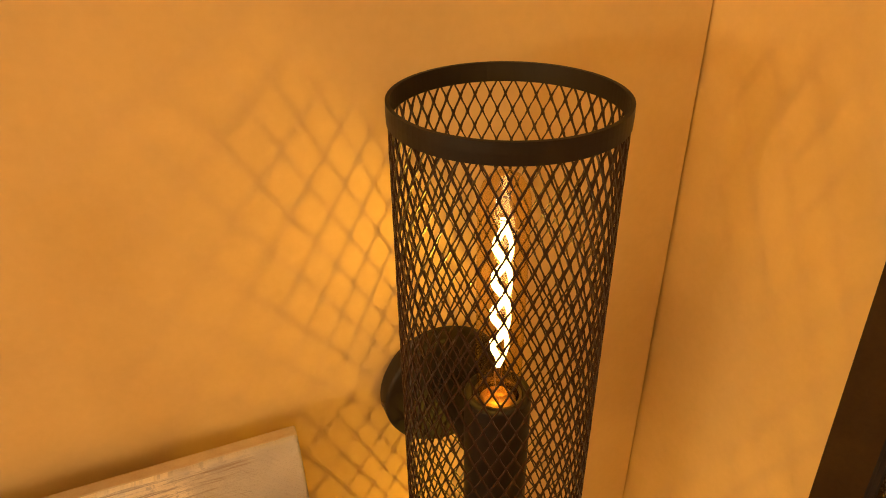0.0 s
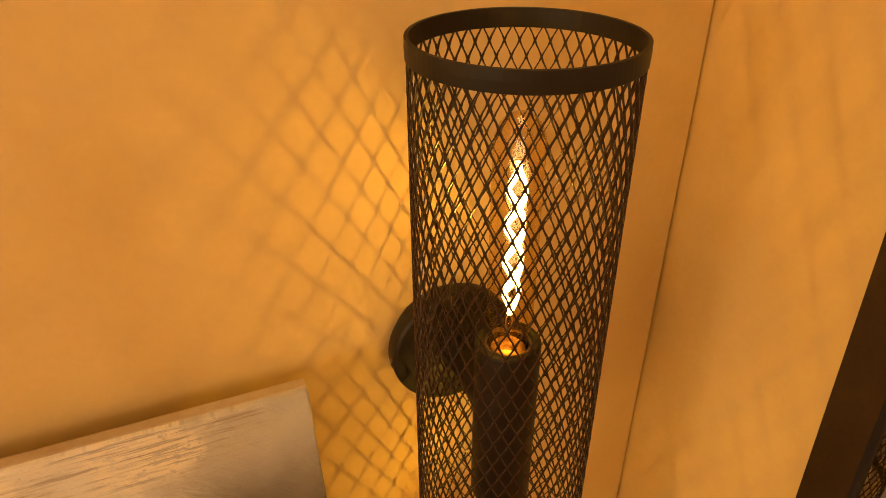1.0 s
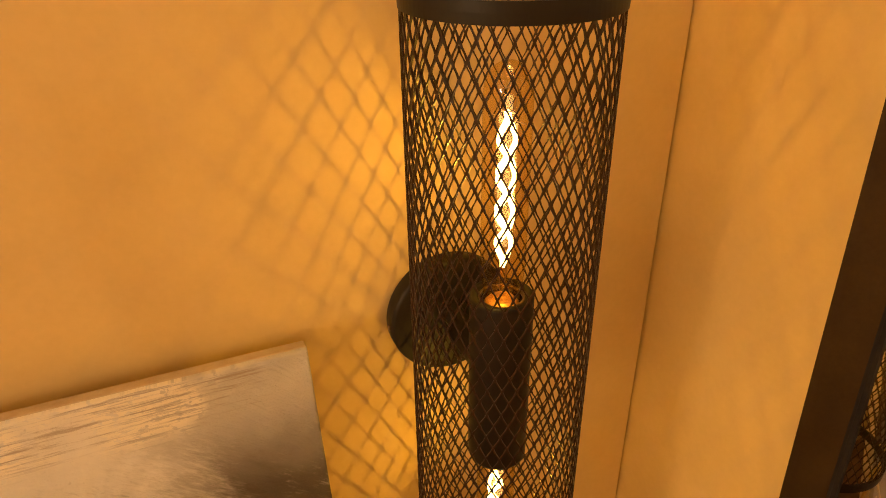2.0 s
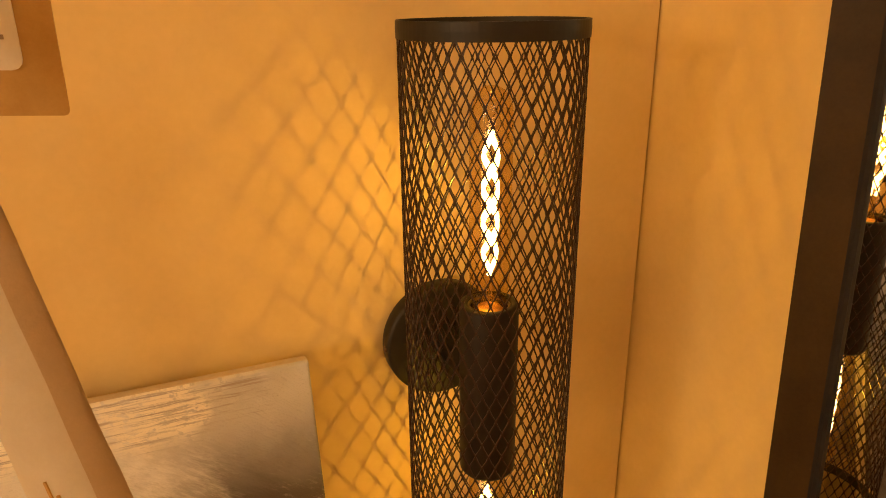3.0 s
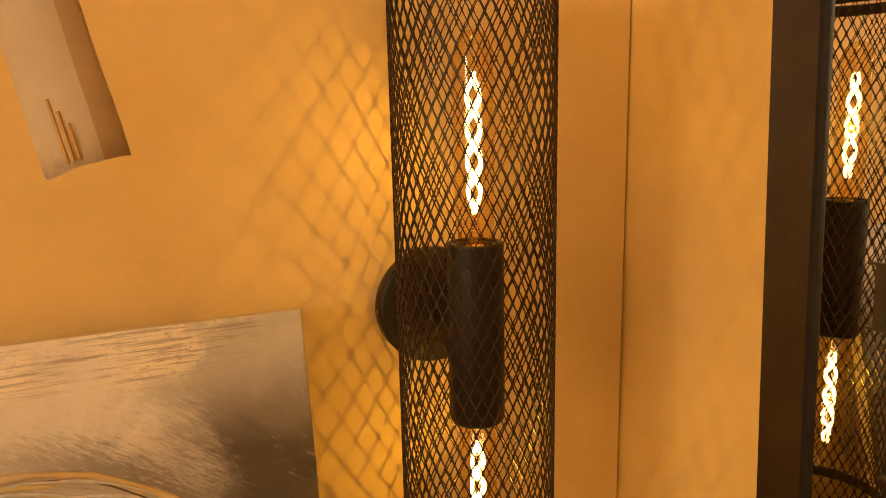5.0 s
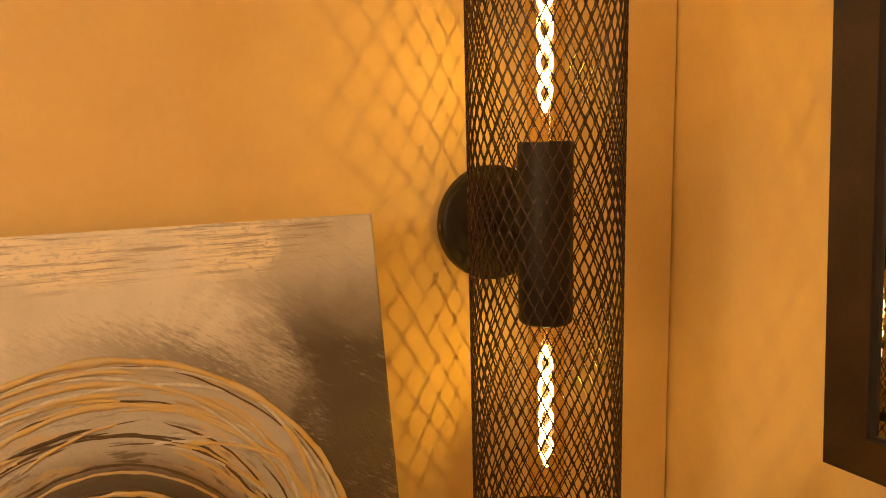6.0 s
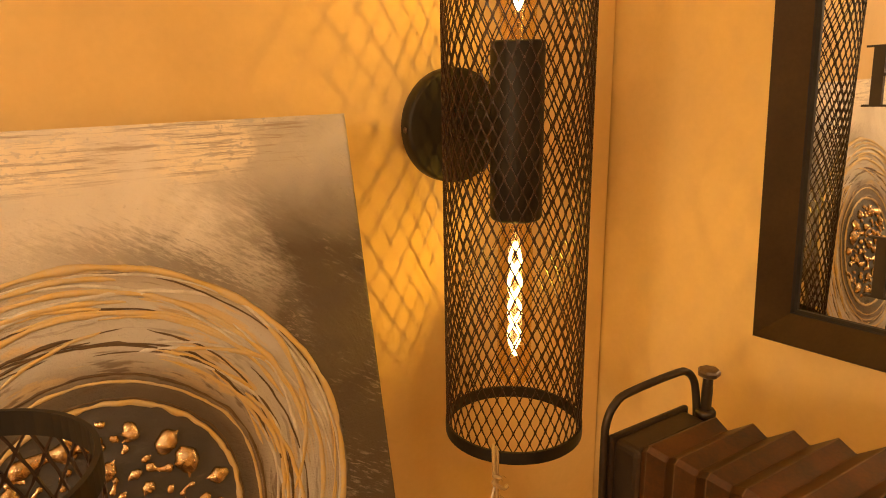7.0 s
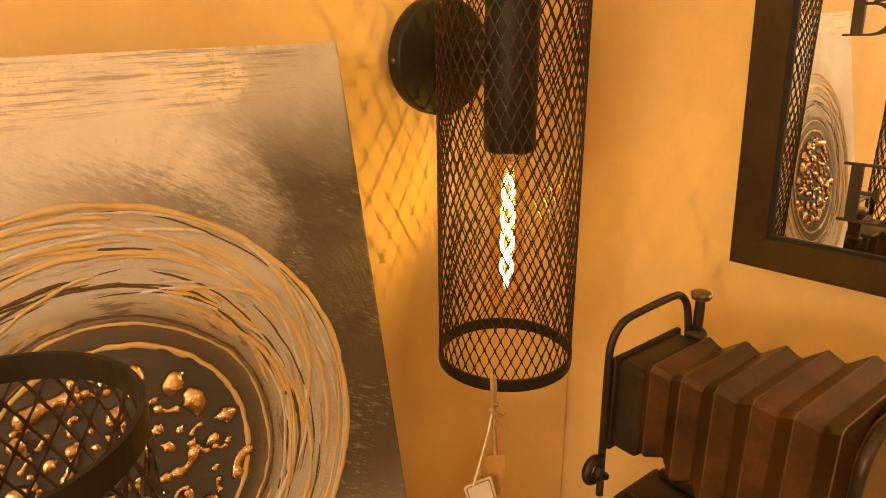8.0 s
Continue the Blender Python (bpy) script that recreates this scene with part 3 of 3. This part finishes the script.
W = 0.027
PROFILE = [(0.0, 0.029), (0.0, 0.002), (0.05, 0.0), (0.86, 0.0160), (0.90, 0.0168), (0.92, 0.0205), (1.0, 0.0225), (1.0, 0.029)]
outer = [(MY0, MZ0), (MY0, MZ1), (MY1, MZ1), (MY1, MZ0)]
inner = [(MY0 - W, MZ0 + W), (MY0 - W, MZ1 - W), (MY1 + W, MZ1 - W), (MY1 + W, MZ0 + W)]
for k in range(4):
    part("frame_rail", frame_bar([outer[k], outer[(k + 1) % 4]], [inner[k], inner[(k + 1) % 4]], PROFILE), [FRAME, SLIP], mirror, "dark stained wooden rail")
part("mirror_glass", leaned(box(0.0245, 0.0260, MY1 + 0.020, MY0 - 0.020, MZ0 + 0.020, MZ1 - 0.020)), MIRROR, mirror, "clear silvered glass")
part("backing", leaned(box(0.0262, 0.0285, MY1 + 0.01, MY0 - 0.01, MZ0 + 0.01, MZ1 - 0.01)), SLIP, mirror)


def serif_letter(strokes, y, z, h, name):
    """A slab-serif capital from boxes and curves; y runs towards the reader's right as it falls."""
    bm = bmesh.new()
    for s in strokes:
        if s[0] == "bar":
            _, a0, b0, a1, b1 = s
            box(0.0225, 0.0243, y - a1 * h, y - a0 * h, z + b0 * h, z + b1 * h, bm=bm)
        elif s[0] == "tri":
            _, p0, p1, p2 = s
            lo = [bm.verts.new((0.0225, y - a * h, z + b * h)) for a, b in (p0, p1, p2)]
            hi = [bm.verts.new((0.0243, y - a * h, z + b * h)) for a, b in (p0, p1, p2)]
            bm.faces.new(lo)
            bm.faces.new(hi[::-1])
            for i in range(3):
                bm.faces.new((lo[i], lo[(i + 1) % 3], hi[(i + 1) % 3], hi[i]))
        else:
            _, ca, cb, ra, rb, wa, wb = s
            n = 20
            rings = []
            for i in range(n + 1):
                t = -math.pi / 2 + math.pi * i / n
                c, d = math.cos(t), math.sin(t)
                po, pi_ = (ca + ra * c, cb + rb * d), (ca + (ra - wa) * c, cb + (rb - wb) * d)
                rings.append([bm.verts.new((x, y - p[0] * h, z + p[1] * h)) for p in (po, pi_) for x in (0.0225, 0.0243)])
            for a, b in zip(rings, rings[1:]):
                for i, j in ((0, 1), (1, 3), (3, 2), (2, 0)):
                    bm.faces.new((a[i], a[j], b[j], b[i]))
    bmesh.ops.recalc_face_normals(bm, faces=bm.faces)
    return part(name, leaned(bm), LETTER, mirror, "black serif capital letter")


serif_letter([("bar", 0.0, 0.0, 0.42, 0.035), ("bar", 0.0, 0.965, 0.42, 1.0), ("bar", 0.12, 0.03, 0.30, 0.97), ("bar", 0.28, 0.50, 0.46, 0.55),
              ("arc", 0.42, 0.765, 0.36, 0.235, 0.17, 0.04), ("arc", 0.42, 0.27, 0.44, 0.27, 0.18, 0.04)], -0.163, 1.5907, 0.0465, "letter_b")
serif_letter([("bar", 0.0, 0.0, 0.80, 0.04), ("bar", 0.0, 0.96, 0.76, 1.0), ("bar", 0.12, 0.03, 0.30, 0.97), ("bar", 0.28, 0.485, 0.58, 0.535),
              ("tri", (0.80, 0.0), (0.86, 0.30), (0.62, 0.03)), ("tri", (0.76, 1.0), (0.80, 0.72), (0.58, 0.97)), ("tri", (0.58, 0.36), (0.58, 0.66), (0.46, 0.51))], -0.1787, 1.4387, 0.0505, "letter_e")


# ---- the bellows camera ornament ----
ornament = thing("bellows_camera", (0.01, -0.22, PLINTH), "antique metal bellows camera ornament in rusty brown on a stand", "camera ornament")


def orn(name, bm, material, label="", smooth=False, parent=None):
    ob = part(name, bm, material, parent or ornament, label, smooth)
    if not parent:
        under(ob, ornament)
    return ob


CX = 0.0075


def section(y, half, cz, chamfer):
    c = chamfer
    return [(CX + sx * a, y, cz + sz * b) for sx, sz, a, b in ((-1, -1, half - c, half), (1, -1, half - c, half), (1, -1, half, half - c), (1, 1, half, half - c), (1, 1, half - c, half), (-1, 1, half - c, half), (-1, 1, half, half - c), (-1, -1, half, half - c))]


def pleats():
    bm = bmesh.new()
    ridges = [-0.1740 - 0.0258 * k for k in range(6)]
    rows = [(-0.1640, 0.0300, 1.3445, 0), (-0.1655, 0.0335, 1.3445, 0)]
    for k, y in enumerate(ridges):
        half = 0.0375 + 0.0043 * k
        cz = 1.3475 + 0.0013 * k
        if k:
            rows.append((y + 0.0136, half - 0.0082, cz - 0.0005, 0))
            rows.append((y + 0.0124, half - 0.0082, cz - 0.0005, 0))
        rows.append((y + 0.0005, half - 0.0002, cz, 1))
        rows.append((y - 0.0005, half - 0.0002, cz, 1))
    rows.append((-0.3120, 0.0500, 1.3515, 0))
    prev, edge = None, False
    for y, half, cz, top in rows:
        ring = [bm.verts.new(p) for p in section(y, half, cz, 0.0032)]
        if prev:
            for i in range(8):
                f = bm.faces.new((prev[0][i], prev[0][(i + 1) % 8], ring[(i + 1) % 8], ring[i]))
                if prev[1] and top:
                    f.material_index = 1
        prev = (ring, top)
    bmesh.ops.recalc_face_normals(bm, faces=bm.faces)
    return bm


orn("bellows", pleats(), [BELLOWS, WORN], "pleated rust-brown bellows with rubbed edges")
orn("rear_box", box(-0.0305, 0.0445, -0.1690, -0.1435, 1.3055, 1.3780, 0.005, 3), IRON, "dark square box at the bellows' end")
orn("box_flange", box(-0.0335, 0.0475, -0.1475, -0.1425, 1.3030, 1.3805, 0.002, 2), IRON)
rod = smooth_line([(-0.0355, -0.1440, 1.262), (-0.0365, -0.1440, 1.30), (-0.0375, -0.1440, 1.372), (-0.0362, -0.1440, 1.392), (-0.0285, -0.1440, 1.4035), (-0.0150, -0.1440, 1.4080), (0.0330, -0.1440, 1.4095), (0.0455, -0.1445, 1.4070), (0.0520, -0.1460, 1.3990), (0.0535, -0.1480, 1.386), (0.0540, -0.1500, 1.366)], 6)
orn("wire_handle", tube(rod, 0.0029, 10), IRON, "bent iron rod handle", True)
bolt = orn("bolt", lathe([(0.0032, 1.366), (0.0038, 1.378), (0.0040, 1.392), (0.0036, 1.4045)], 20, at=(0.0570, -0.1545, 0)), IRON, "", True)
orn("bolt_head", lathe([(0, 1.4045), (0.0060, 1.4045), (0.0082, 1.4062), (0.0085, 1.4088), (0.0072, 1.4105), (0, 1.4108)], 7, at=(0.0570, -0.1545, 0)), PEWTER, "worn bolt head")
orn("bolt_nut", lathe([(0, 1.3705), (0.0066, 1.3705), (0.0078, 1.3725), (0.0078, 1.3765), (0.0062, 1.3785), (0, 1.3785)], 16, at=(0.0570, -0.1545, 0)), IRON, "", True)
ring = [(-0.0505 + 0.0078 * math.cos(a), -0.1480, 1.2945 + 0.0088 * math.sin(a)) for a in [2 * math.pi * i / 28 for i in range(29)]]
orn("eyelet", tube(ring, 0.0036, 10), IRON, "cast iron eyelet ring", True)
orn("eyelet_pin", tube([(-0.0445, -0.1480, 1.2885), (-0.0340, -0.1470, 1.2800)], 0.0032, 8), IRON, "", True)
orn("base_rail", box(-0.014, 0.045, -0.335, -0.140, 1.2360, 1.2470, 0.003, 2), IRON, "flat iron base rail")
for sx in (-0.0085, 0.0385):
    orn("slide_bar", tube([(sx, -0.150, 1.2500), (sx, -0.325, 1.2500)], 0.0042, 10), IRON, "", True)
HF, RF, TOPF = 0.0600, 0.024, 1.4130
rim = [(CX + HF, -0.3150, 1.262)] + [(CX + HF - RF + RF * math.cos(a), -0.3150, TOPF - RF + RF * math.sin(a)) for a in [math.pi * i / 24 for i in range(13)]]
rim += [(CX - HF + RF + RF * math.cos(a), -0.3150, TOPF - RF + RF * math.sin(a)) for a in [math.pi * i / 24 for i in range(12, 25)]] + [(CX - HF, -0.3150, 1.262)]
orn("front_rim", tube(rim, 0.0036, 10), IRON, "dark arched rim", True)
bm = bmesh.new()
front = [bm.verts.new((x + (CX - x) * 0.04, -0.3175, z)) for x, y, z in rim]
back = [bm.verts.new((x + (CX - x) * 0.04, -0.3100, z)) for x, y, z in rim]
bm.faces.new(front)
bm.faces.new(back[::-1])
for i in range(len(rim)):
    j = (i + 1) % len(rim)
    bm.faces.new((front[i], back[i], back[j], front[j]))
bmesh.ops.recalc_face_normals(bm, faces=bm.faces)
orn("front_panel", bm, BELLOWS, "rusty brown arched front panel")
for k in range(3):
    a = radians(90 + 120 * k)
    orn("stand_leg", tube([(CX + 0.02 * math.cos(a), -0.225 + 0.04 * math.sin(a), 1.238), (CX + 0.035 * math.cos(a), -0.225 + 0.05 * math.sin(a), PLINTH)], 0.006, 10), IRON, "", True)

ornament.location.x += 0.0025


# ---- the mesh lantern in front of the painting ----
lantern = thing("mesh_lantern", (-0.401, -0.118, SHELF), "dark wire-mesh cylinder lantern with a flat black rim", "lantern")
LR, LZ = 0.0640, 1.4665 - SHELF
body = part("mesh_body", shade_mesh(LR, 0.008, LZ - 0.010, 26, 26, 0.0017, 0.0013), STEEL, lantern, "coarse diamond mesh")
part("top_rim", lathe([(LR - 0.0015, LZ - 0.0135), (LR + 0.0012, LZ - 0.0135), (LR + 0.0012, LZ), (LR - 0.0015, LZ)], 72, closed=True), BLACK, lantern, "flat black band")
part("base_plate", lathe([(0, 0), (LR, 0), (LR + 0.001, 0.002), (LR + 0.001, 0.010), (LR - 0.002, 0.0105), (0, 0.0095)], 48), BLACK, lantern, "", True)


# ---- tags ----
def card(width, height, thick, bevel):
    bm = box(-width / 2, width / 2, -thick / 2, thick / 2, -height, 0)
    side = [e for e in bm.edges if abs((e.verts[0].co - e.verts[1].co).y) > thick * 0.5]
    bmesh.ops.bevel(bm, geom=side, offset=bevel, segments=3, affect="EDGES", profile=0.5)
    return bm


hang = thing("kraft_tag", (0, 0, 0), "brown kraft swing tag with a white printed label on a cord", "tag")
hang.matrix_basis = Matrix.Translation((-0.2450, -0.2030, 1.9080)) @ pose(0, 0, 0, 10, 3, -6)
part("card", card(0.044, 0.082, 0.0008, 0.0015), KRAFT, hang)
lab = part("label", card(0.0285, 0.055, 0.0004, 0.003), PAPER, hang, "white sticker with faint lines")
lab.location = (-0.0010, -0.0008, -0.0145)
for k in range(7):
    ln = part("print_line", box(-0.011, 0.011 - 0.003 * (k % 3), -0.00045, -0.00028, -0.008 - 0.0065 * k, -0.0068 - 0.0065 * k), INK, lab)
part("cord", tube([(0, 0, -0.004), (0.002, 0.004, 0.10), (0.0, 0.01, 0.795)], 0.0007, 6), TWINE, hang)


def curled_tag():
    """A long paper strip rolled lengthways; the bottom is cut straight with one torn corner."""
    bm = bmesh.new()
    n, rows = 14, 18
    grid = []
    for j in range(rows + 1):
        f = j / rows
        line = []
        for i in range(n + 1):
            g = i / n
            a = radians(-75 + 150 * g)
            x = 0.0150 * math.sin(a) * (1 - 0.10 * f)
            y = -0.011 * math.cos(a)
            z = 0.150 * f + (0.004 * max(0.0, 0.25 - g) * 4 if j == 0 else 0) + 0.0006 * noise.noise((g * 6, f * 4, 2))
            line.append(bm.verts.new((x, y + 0.0008 * noise.noise((g * 3, f * 7, 5)), z)))
        grid.append(line)
    for j in range(rows):
        for i in range(n):
            f = bm.faces.new((grid[j][i], grid[j][i + 1], grid[j + 1][i + 1], grid[j + 1][i]))
            # the right edge's shade is put in as a tan paper colour
            f.material_index = 1 if i >= n - 3 else 0
    bmesh.ops.solidify(bm, geom=bm.faces[:], thickness=0.0004)
    return bm


roll = thing("paper_tag", (0, 0, 0), "long curled off-white paper tag with its shaded edge coloured tan", "tag")
roll.matrix_basis = Matrix.Translation((-0.2310, -0.2420, 1.7290)) @ pose(0, 0, 0, -4, -17, -34)
part("strip", curled_tag(), [PAPER, SHADEPAPER], roll, "", True)
for k in range(3):
    part("print_line", box(0.0005 + 0.0020 * k, 0.0012 + 0.0020 * k, -0.0113, -0.0107, 0.002, 0.020 - 0.004 * k), KRAFT, roll)
part("cord", tube([(0, -0.004, 0.148), (0.0, -0.003, 0.25), (0.13, 0.0, 0.965)], 0.0007, 6), TWINE, roll)

swing = thing("price_tag", (-0.0490, -0.0370, 1.309), "small kraft price tag hung by jute twine from the shade", "tag")


def sw(name, bm, material, label="", smooth=False):
    return under(part(name, bm, material, swing, label, smooth), swing)


P = Vector((-0.0500, -0.0385, 1.314))
sw("twine", tube(smooth_line([P + Vector((0.0020, 0.0040, 0.010)), P + Vector((-0.0020, -0.0015, 0.006)), P + Vector((-0.0020, -0.0020, -0.010)), P + Vector((0.0002, -0.001, -0.020)), P + Vector((0.003, 0, -0.045)), P + Vector((0.0062, 0, -0.078))], 6), 0.0019, 7), TWINE, "", True)
sw("twine", tube(smooth_line([P + Vector((0.0030, 0.0040, 0.010)), P + Vector((0.0012, -0.0022, 0.004)), P + Vector((0.0008, -0.0020, -0.010)), P + Vector((0.0014, -0.001, -0.020)), P + Vector((0.0022, -0.0008, -0.048)), P + Vector((0.0058, 0, -0.078))], 6), 0.0016, 7), TWINE, "", True)
sw("knot", tube(smooth_line([P + Vector((-0.003, -0.002, -0.013)), P + Vector((0.002, -0.004, -0.016)), P + Vector((0.0035, -0.001, -0.019)), P + Vector((-0.002, -0.001, -0.021)), P + Vector((0.001, -0.004, -0.024)), P + Vector((0.0085, -0.002, -0.030)), P + Vector((0.0125, -0.002, -0.029))], 6), 0.0019, 7), TWINE, "frayed jute knot", True)
for k in range(7):
    a = 0.9 * k
    tip = Vector((0.006 * math.cos(a) + 0.004, -0.003 + 0.003 * math.sin(a), -0.020 - 0.0035 * k))
    root = Vector((0.0012, -0.002, -0.016 - 0.0028 * k))
    sw("fibre", tube(smooth_line([P + root, P + (root + tip) / 2 + Vector((0.001, 0, 0.001)), P + tip], 3), 0.0003, 4), TWINE)
sw("thread", tube(smooth_line([P + Vector((0.000, -0.001, -0.022)), P + Vector((-0.010, -0.003, -0.050)), P + Vector((-0.026, -0.006, -0.085))], 6), 0.0011, 6), COTTON, "white cotton thread", True)
cd = sw("card", card(0.021, 0.045, 0.0010, 0.002), KRAFT)
cd.matrix_basis = Matrix.Translation(P + Vector((0.0030, -0.001, -0.070))) @ pose(0, 0, 0, 0, 4, -22)
wc = sw("white_card", card(0.026, 0.040, 0.0008, 0.003), PAPER, "white card with a dark border")
wc.matrix_basis = Matrix.Translation(P + Vector((-0.020, -0.004, -0.0845))) @ pose(0, 0, 0, 0, -14, -22)
wb = part("border", card(0.0225, 0.036, 0.0004, 0.0025), INK, wc)
wb.location = (0, -0.0005, -0.0018)
wi = part("face", card(0.0200, 0.034, 0.0004, 0.002), PAPER, wc)
wi.location = (0, -0.0009, -0.0030)

# ---- the table under it all and two added room lights ----
table = thing("console_table", (-0.5, -0.13, 0), "brown oiled wooden console table against the wall", "table")
under(part("tabletop", box(-1.0, -0.118, -0.38, 0.10, SHELF - 0.04, SHELF, 0.004, 2), TABLE, table), table)
for x in (-0.95, -0.165):
    for y in (-0.34, 0.06):
        under(part("leg", box(x - 0.03, x + 0.03, y - 0.03, y + 0.03, 0, SHELF - 0.04, 0.003, 2), TABLE, table), table)
plinth = thing("plinth", (0.0075, -0.225, 0), "slim dark wooden display plinth under the ornament", "plinth")
under(part("column", box(-0.0625, 0.0775, -0.30, -0.15, 0, PLINTH - 0.02, 0.003, 2), TABLE, plinth), plinth)
under(part("top", box(-0.0675, 0.0825, -0.305, -0.145, PLINTH - 0.02, PLINTH, 0.003, 2), TABLE, plinth), plinth)
# unseen globe, added to light the walls and tags from the left
pendant = thing("added_pendant", (-2.30, -1.20, 2.7), "unseen warm lit globe added as room light, hanging from the ceiling", "pendant lamp", "pendants over the shop")
part("globe", lathe([(0.25 * math.sin(math.pi * (i + 0.001) / 24), -0.62 - 0.25 * math.cos(math.pi * i / 24)) for i in range(24)], 40), GLOBE, pendant, "added warm glowing globe", True)
part("stem", tube([(0, 0, -0.375), (0, 0, 0)], 0.006, 10), BLACK, pendant)
# smaller second globe, added as fill from the front
copy_thing(pendant, Matrix.Translation((-0.35, -1.75, 2.7)) @ Matrix.Scale(0.34, 4))
